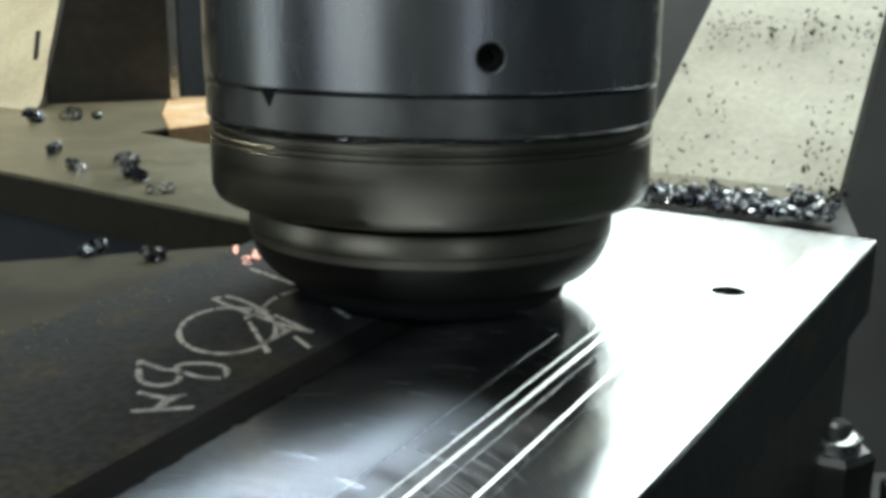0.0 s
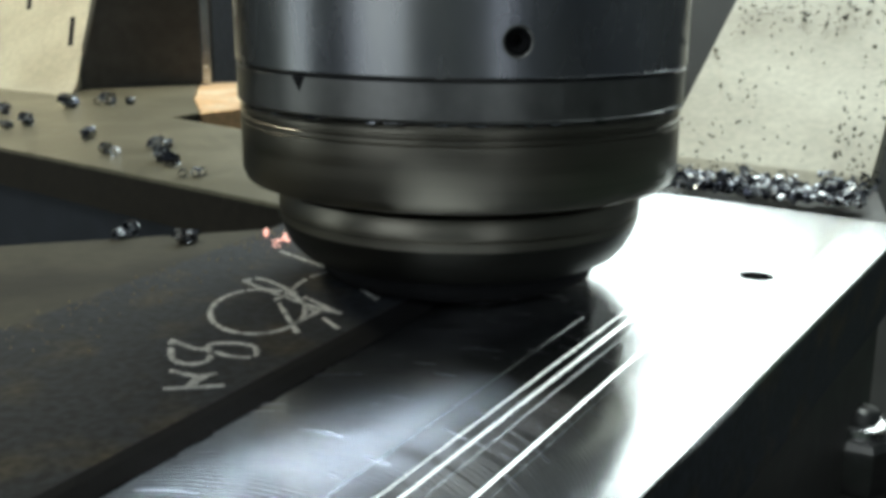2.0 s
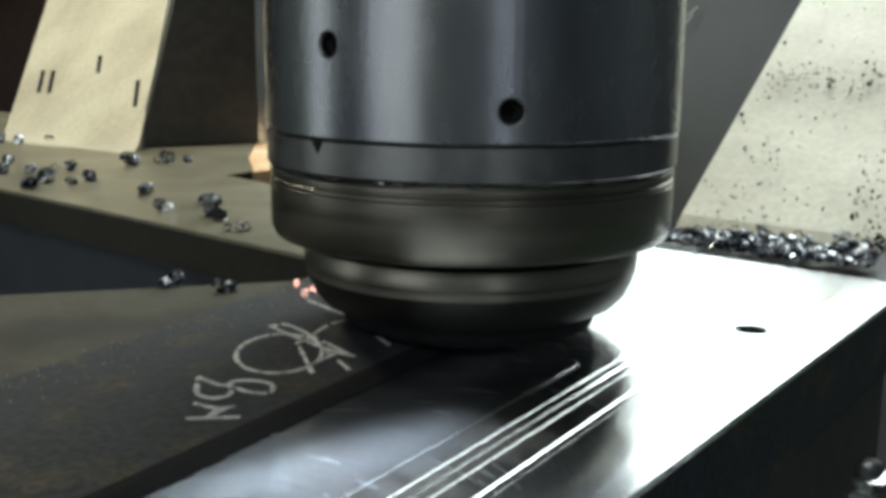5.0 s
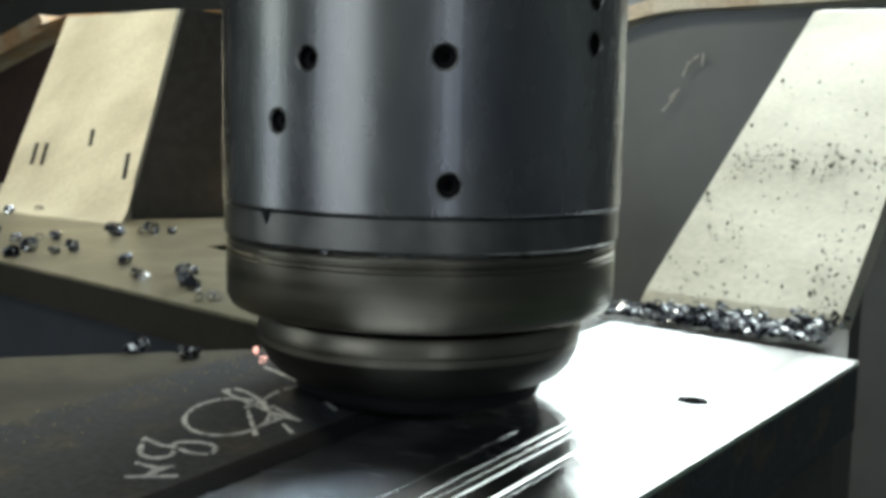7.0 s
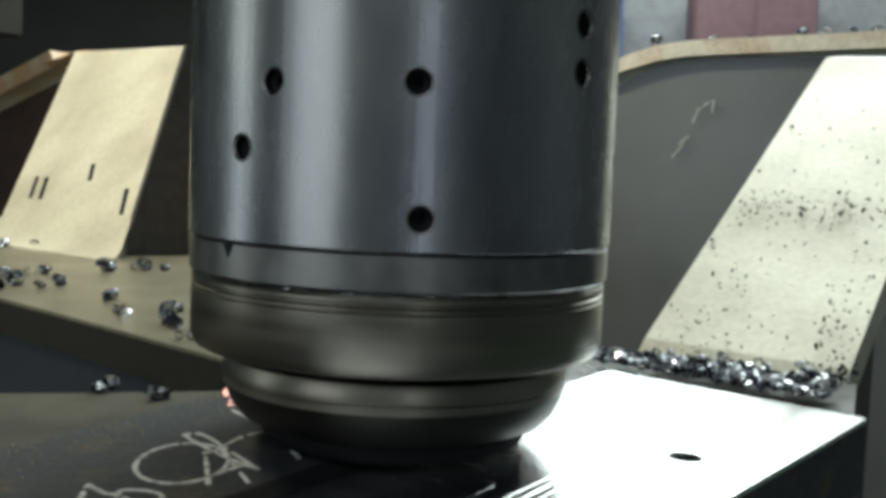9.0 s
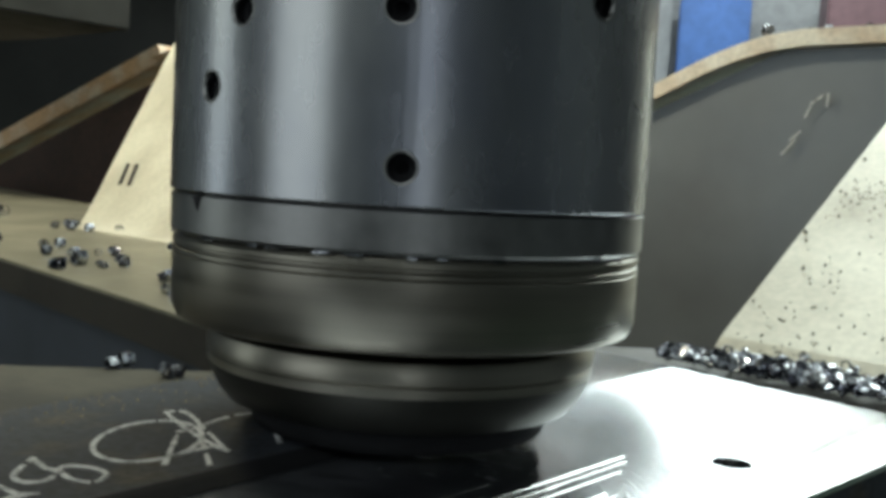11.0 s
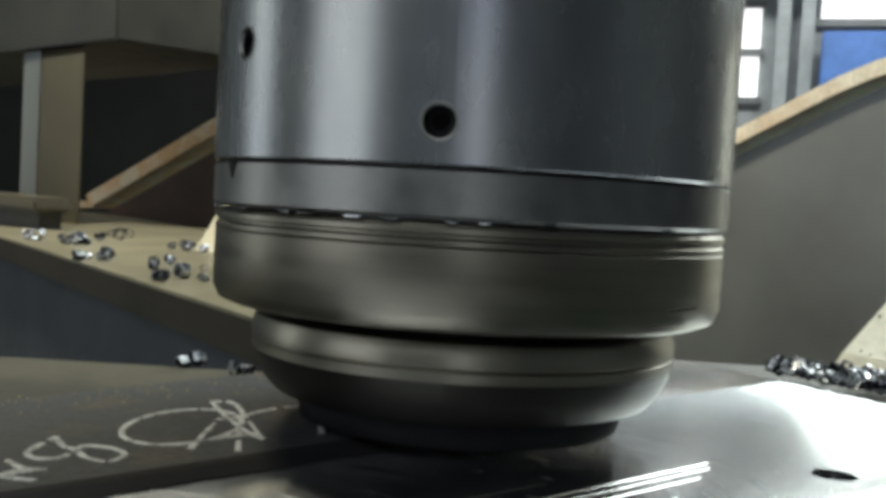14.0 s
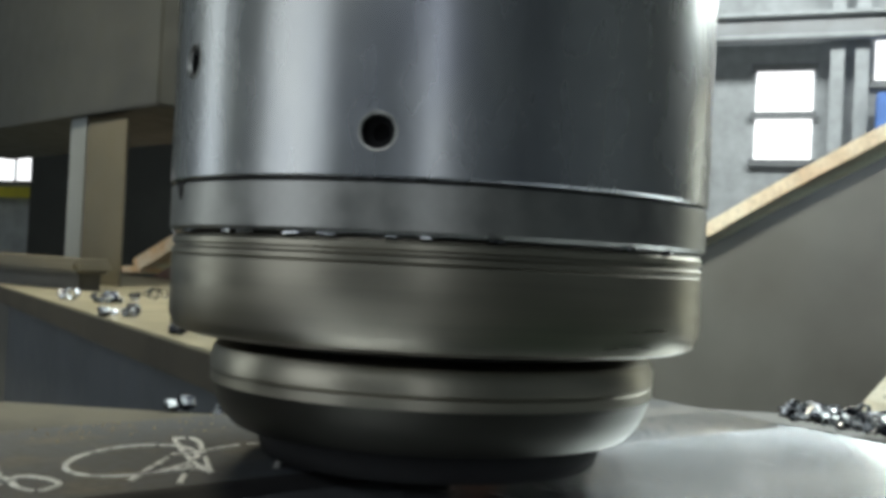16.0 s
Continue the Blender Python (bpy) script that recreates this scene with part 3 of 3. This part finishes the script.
sharp(part("cutter_disc", lathe([(0.05, 0.049), (0.078, 0.049), (0.0815, 0.0472), (0.083, 0.0435), (0.083, 0.0392), (0.0821, 0.0386), (0.0827, 0.0378), (0.0827, 0.0345), (0.05, 0.0343)], 160), CUTTER, head, "dull steel cutter disc", smooth=True))
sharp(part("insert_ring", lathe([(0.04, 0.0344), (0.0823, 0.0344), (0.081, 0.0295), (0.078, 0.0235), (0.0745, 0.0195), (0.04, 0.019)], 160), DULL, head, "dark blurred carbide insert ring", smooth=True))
# added drum: its black fills in for the dark reflection under the disc
part("underside_shade", lathe([(0.045, 0.0192), (0.066, 0.0192), (0.063, 0.0085)], 96), BLACK, head, "added black drum in place of the dark reflection under the cutter", smooth=True)
part("upper_housing", prism([(-0.13, -0.13), (0.13, -0.13), (0.13, 0.13), (-0.13, 0.13)], 0.5, 1.6, 0.02), DARK, head, "dark painted spindle housing")
head.location, head.scale = (-0.0044, 0.0226, -0.0032), (1.04, 1.04, 1.04)


# ---- chips ----
def chip_mesh(seed):
    """A curled, torn strip of steel."""
    rng = random.Random(seed)
    bm = bmesh.new()
    r, w, turn = 0.0035 + 0.002 * rng.random(), 0.004 + 0.003 * rng.random(), 1.0 + 1.0 * rng.random()
    last = None
    for i in range(10):
        a = 2 * math.pi * turn * i / 9
        q = r * (1 - 0.04 * i)
        shift = 0.0018 * i / 9 * turn
        cur = [bm.verts.new((q * k * math.cos(a), -w / 2 + shift + s * w * (0.8 + 0.2 * rng.random()), q * k * math.sin(a))) for s, k in ((0, 1), (1, 1), (1, 0.86), (0, 0.86))]
        if last:
            for k in range(4):
                bm.faces.new((last[k], last[(k + 1) % 4], cur[(k + 1) % 4], cur[k]))
        else:
            bm.faces.new(cur)
        last = cur
    bm.faces.new(last)
    low = min(v.co.z for v in bm.verts)
    bmesh.ops.translate(bm, verts=bm.verts, vec=(0, 0, -low))
    return bm


CHIPS = []
for k in range(6):
    bm = chip_mesh(k)
    me = bpy.data.meshes.new("chip")
    bmesh.ops.recalc_face_normals(bm, faces=bm.faces)
    bm.to_mesh(me)
    bm.free()
    me.materials.append(CHIP)
    CHIPS.append(me)


def lay_chip(x, y, z, size, rng, label, group, where="metal_chip"):
    ob = new(where, rng.choice(CHIPS))
    ob.matrix_world = pose(x, y, z, 0, 0, rng.uniform(0, 360)) @ Matrix.Diagonal((size, size, size, 1))
    return tagged(ob, label, "metal chip", group)


rng = random.Random(7)
FLANGE_CHIPS = ((-0.6475, 0.9379), (-0.4641, 0.53), (-0.4867, 0.6255), (-0.4215, 0.5245), (-0.4136, 0.6971), (-0.3936, 0.7201), (-0.3346, 0.4569), (-0.2869, 0.386), (-0.2546, 0.4084), (-0.2213, 0.3347), (-0.957, 1.09), (-0.6636, 0.6649), (-0.7189, 0.9225), (-0.9833, 0.9075), (-0.8713, 0.8752), (-0.6484, 0.6481), (-0.9185, 1.037), (-0.4609, 0.4933), (-1.442, 1.405), (-1.386, 1.325), (-0.1904, 0.2805), (-0.5709, 0.654), (-0.5178, 0.5938))
for x, y in FLANGE_CHIPS:
    d = math.hypot(x, y + 0.5)
    for k in range(rng.choice((2, 3, 3))):
        lay_chip(x + rng.gauss(0, 0.009) * d, y + rng.gauss(0, 0.012) * d, -0.001, (0.85 + 0.7 * rng.random()) * (0.65 + 0.5 * d), rng, "curled blued steel chip on the sanded flange", "chips on the flange")
for x, y in ((-0.2007, 0.1365), (-0.2052, 0.1294), (-0.1657, 0.1211), (-0.1592, 0.1242)):
    lay_chip(x, y, -0.011, 1.1, rng, "curled steel chip on the gusset plate", "chips on the gusset")

# the heap along the foot of the ramp, and fine chips caught on the ramp
heap = bmesh.new()
rng = random.Random(21)
base = Vector((0.152, 0.335, 0))
along = Vector((0.1414, -0.0739, 0))
beyond = Vector((0.479, 0.878, 0))
for k in range(900):
    u = rng.uniform(-0.02, 1.04)
    v = abs(rng.gauss(0, 0.01 + 0.025 * max(u, 0.0))) - 0.072 - 0.023 * u
    p = base + along * u + beyond * v
    z = max(0.002, 0.524 * v) + max(0.0, 0.012 - abs(v + 0.035) * 0.25) * rng.random() if v > -0.02 else 0.0005 + 0.007 * rng.random() * rng.random()
    one = chip_mesh(100 + k % 25)
    me = bpy.data.meshes.new("tmp")
    one.to_mesh(me)
    one.free()
    me.transform(Matrix.Translation((p.x, p.y, z)) @ Euler((rng.uniform(-1, 1), rng.uniform(-1, 1), rng.uniform(0, 6.3))).to_matrix().to_4x4() @ Matrix.Scale(rng.uniform(0.35, 0.85), 4))
    heap.from_mesh(me)
    bpy.data.meshes.remove(me)
tagged(part("chip_heap", heap, CHIP), "heap of curled blued steel chips along the ramp foot", "metal chips", kind="stuff")

fine = bmesh.new()
slope = Vector((beyond.x, beyond.y, 0.524)).normalized()
for k in range(430):
    if k < 200:
        u, s = rng.uniform(0.05, 1.0), rng.gauss(0.247, 0.018)
    elif k < 310:
        u, s = rng.uniform(0.02, 1.0), rng.uniform(0.0, 0.6) ** 1.3
    else:
        u = rng.choice((0.22, 0.34, 0.83, 0.93)) + rng.gauss(0, 0.045)
        s = abs(rng.gauss(0, 0.075))
    p = base + along * u + Vector((0, 0, 0.0004)) + slope * s
    q = rng.uniform(0.0005, 0.0012) * (2.0 if rng.random() < 0.12 else 1.0)
    m = Matrix.Translation(p) @ Euler((rng.uniform(0, 3), rng.uniform(0, 3), rng.uniform(0, 6.3))).to_matrix().to_4x4() @ Matrix.Diagonal((rng.uniform(0.6, 2.2), rng.uniform(0.5, 1.2), rng.uniform(0.4, 1.0), 1))
    bmesh.ops.create_cone(fine, cap_ends=True, segments=5, radius1=q, radius2=q * 0.4, depth=q * 1.6, matrix=m)
tagged(part("fine_chips", fine, EDGE), "dark fine steel chips clinging to the ramp", "metal chips", kind="stuff")

rng = random.Random(33)
for k in range(22):
    t = rng.random()
    lay_chip(0.27 + 0.6 * t + rng.gauss(0, 0.01), 1.358 - 0.265 * t + rng.uniform(0.0, 0.04), 0.362 + 0.015 * t + 0.003, rng.uniform(1.2, 2.2), rng, "bright steel chip on the bent top flange", "chips on the top flange")

# glowing chips where the cutter bites
for k in range(9):
    ob = part("hot_chip", chip_mesh(300 + k), HOT)
    ob.matrix_world = pose(-0.102 + rng.gauss(0, 0.006), 0.07 + rng.gauss(0, 0.009), 0.003, 0, 0, rng.uniform(0, 360)) @ Matrix.Diagonal((rng.uniform(0.3, 0.8), rng.uniform(0.08, 0.2), rng.uniform(0.2, 0.6), 1))
    tagged(ob, "tiny glowing red-hot steel chip by the cutter", "metal chip", "hot chips")

# ---- clamp beside the pad, machine bed ----
tagged(part("machine_bed", prism([(-3.2, -1.2), (2.6, -1.2), (2.6, 3.1), (-3.2, 3.1)], -1.1, -0.7, 0.01), GREEN), "dark green painted machine bed under the frame", "machine bed")
clamp = tagged(new("clamp"), "dark steel clamp stud with nut beside the pad", "clamp")
clamp.location = (0.232, 0.09, -0.7)
part("stud", lathe([(0.012, 0.0), (0.012, 0.6)], 32), COLLAR, clamp, smooth=True)
sharp(part("nut", lathe([(0.013, 0.555), (0.024, 0.555), (0.026, 0.558), (0.026, 0.583), (0.023, 0.587), (0.013, 0.587)], 6), COLLAR, clamp))
sharp(part("washer", lathe([(0.012, 0.585), (0.0165, 0.585), (0.018, 0.588), (0.018, 0.594), (0.012, 0.596)], 40), RIDGE, clamp, "bright worn washer", smooth=True))
part("clamp_bar", prism([(-0.06, -0.03), (0.1, -0.03), (0.1, 0.03), (-0.06, 0.03)], 0.525, 0.555, 0.003), DARKWEB, clamp)
for k in (0, 1):
    rod = part("guide_rod", lathe([(0.007, 0.0), (0.007, 0.5)], 24), RIDGE, smooth=True)
    rod.matrix_world = pose(0.245 + 0.004 * k, 0.045 - 0.035 * k, -0.12 - 0.012 * k, 0, 94, -12)
    tagged(rod, "bright ground steel rod beside the clamp", "rod", "rods beside the clamp")
part("rod_bracket", prism([(0.05, -0.14), (0.12, -0.16), (0.13, 0.02), (0.06, 0.03)], 0.0, 0.562, 0.004), DARKWEB, clamp)

# ---- far things ----
gantry = tagged(new("machine_gantry"), "dark painted machine gantry behind the frame", "gantry")
gantry.location = (0.29, 0.12, 0.0)
part("cross_beam", prism([(-9.19, 5.6), (-1.6, 5.6), (-1.6, 6.6), (-9.19, 6.6)], 1.13, 2.7, 0.01), DARK, gantry)
part("upright", prism([(-6.1, 5.8), (-1.7, 5.8), (-1.7, 6.5), (-6.1, 6.5)], -1.1, 1.13), DARK, gantry)
part("lamp_rail", prism([(-5.25, 5.5), (-4.3, 5.5), (-4.3, 5.58), (-5.25, 5.58)], 1.2, 1.25), WEB, gantry)
post = tagged(new("steel_post"), "beige and grey painted steel post beyond the flange", "post")
post.location = (0.073, 0.075, 0.0)
part("front_face", prism([(-1.62, 1.471), (-1.545, 1.437), (-1.6, 1.51), (-1.68, 1.545)], -0.7, 0.376, 0.003), WEB, post, "grey painted post face")
part("side_face", prism([(-1.543, 1.437), (-1.37, 1.36), (-1.43, 1.44), (-1.6, 1.51)], -0.7, 0.36, 0.003), POST, post)
part("overhead_beam", prism([(-2.8, 2.0), (-1.64, 1.46), (-1.25, 1.3), (-1.1, 1.6), (-1.5, 1.85), (-2.7, 2.4)], 0.377, 0.72, 0.004), DARK, post, "dark painted overhead beam")
table = tagged(new("side_table"), "beige worn steel side table behind the flange", "table")
part("table_top", prism([(-1.84, 1.33), (-1.16, 1.14), (-1.14, 1.22), (-1.84, 1.68)], 0.03, 0.058, 0.008), POST, table)
part("table_body", prism([(-1.82, 1.36), (-1.18, 1.175), (-1.16, 1.21), (-1.82, 1.64)], -0.7, 0.0299), DARKWEB, table, "table body with shade put into its dark colour")

for name, x0, x1, z0, z1, n_panes in (("window_1", -0.95, -0.33, 1.42, 2.51, 2), ("window_2", 0.3, 1.06, 2.3, 2.95, 1)):
    win = tagged(new(name), "bright daylit hall window with grey bars", "window", kind="structure")
    h = (z1 - z0) / n_panes
    for k in range(n_panes):
        part("pane", prism([(x0, 11.97), (x1, 11.97), (x1, 11.99), (x0, 11.99)], z0 + h * k + 0.04, z0 + h * (k + 1) - 0.04), DAYLIT, win)
    for k in range(n_panes + 1):
        part("bar", prism([(x0 - 0.05, 11.9), (x1 + 0.05, 11.9), (x1 + 0.05, 11.96), (x0 - 0.05, 11.96)], z0 + h * k - 0.04, z0 + h * k + 0.04), WEB, win)


def cabinet(name, x0, x1, top, doors, mat, label):
    """A machine cabinet against the far wall: body, plinth and doors with handles."""
    cab = tagged(new(name), label, "cabinet")
    part("body", prism([(x0, 11.22), (x1, 11.22), (x1, 11.8), (x0, 11.8)], -1.0, top, 0.015), mat, cab)
    part("plinth", prism([(x0 + 0.03, 11.26), (x1 - 0.03, 11.26), (x1 - 0.03, 11.78), (x0 + 0.03, 11.78)], -1.1, -1.001), DARK, cab)
    w = (x1 - x0) / doors
    for k in range(doors):
        door = part("door", prism([(x0 + w * k + 0.02, 11.195), (x0 + w * (k + 1) - 0.02, 11.195), (x0 + w * (k + 1) - 0.02, 11.219), (x0 + w * k + 0.02, 11.219)], -0.95, top - 0.05, 0.006), mat, cab)
        hx = x0 + w * (k + 1) - 0.09
        part("handle", prism([(hx, 11.17), (hx + 0.03, 11.17), (hx + 0.03, 11.194), (hx, 11.194)], 0.1, 0.28, 0.004), SPRING, door)


cabinet("blue_cabinet", 0.32, 1.07, 2.09, 1, BLUE, "blue painted machine cabinet by the far wall")
cabinet("maroon_cabinet", 1.84, 3.17, 2.21, 2, PURPLE, "maroon painted machine cabinet by the far wall")
for x in (-0.15, 0.1):
    tagged(part("hall_column", prism([(x, 11.5), (x + 0.14, 11.5), (x + 0.14, 11.7), (x, 11.7)], -1.1, 5.5), HALL), "grey painted steel hall column", "column", "hall columns")
crane = tagged(new("crane_rail"), "grey painted crane rail along the far wall", "crane rail")
part("beam_web", prism([(-4, 11.4), (7, 11.4), (7, 11.46), (-4, 11.46)], 2.75, 2.95), WEB, crane)
part("beam_flange", prism([(-4, 11.3), (7, 11.3), (7, 11.56), (-4, 11.56)], 2.95, 3.0, 0.01), HALL, crane)
part("beam_flange", prism([(-4, 11.3), (7, 11.3), (7, 11.56), (-4, 11.56)], 2.7, 2.75, 0.01), HALL, crane)

wall("wall_partition", [(-9, 7.33), (-6.59, 7.33), (-6.59, 7.43), (-9, 7.43)], -1.1, 1.13, HALL, "pale grey hall partition wall")
win = tagged(new("window_3"), "daylit hall window above yellow rail", "window", kind="structure")
win.location = (0.37, 0.38, 0.085)
for x0, x1 in ((-8.2, -7.72), (-7.66, -7.32), (-7.28, -7.06)):
    part("pane", prism([(x0, 6.92), (x1, 6.92), (x1, 6.945), (x0, 6.945)], 0.6, 1.0), DAYLIT, win)
part("window_sill", prism([(-8.3, 6.86), (-7.0, 6.86), (-7.0, 6.948), (-8.3, 6.948)], 0.56, 0.595), WEB, win)
rail = tagged(new("guard_rail"), "yellow painted guard rail in the hall", "guard rail")
rail.location = (0.36, 0.38, 0.0)
part("rail_bar", prism([(-8.0, 6.7), (-6.95, 6.7), (-6.95, 6.76), (-8.0, 6.76)], 0.51, 0.61, 0.01), YELLOW, rail)
part("rail_post", prism([(-7.2, 6.7), (-7.12, 6.7), (-7.12, 6.76), (-7.2, 6.76)], -1.1, 0.51, 0.005), YELLOW, rail)
spring = tagged(new("spring_stack"), "pale ribbed spring cover standing in the hall", "spring cover")
spring.location = (0.32, 0.31, 0.0)
for k in range(9):
    part("ring", prism([(-6.2, 5.98), (-6.05, 5.98), (-6.05, 6.1), (-6.2, 6.1)], 0.03 + 0.055 * k, 0.065 + 0.055 * k, 0.006), SPRING, spring)
part("foot", prism([(-6.18, 6.0), (-6.07, 6.0), (-6.07, 6.1), (-6.18, 6.1)], -1.1, 0.029), DARK, spring)
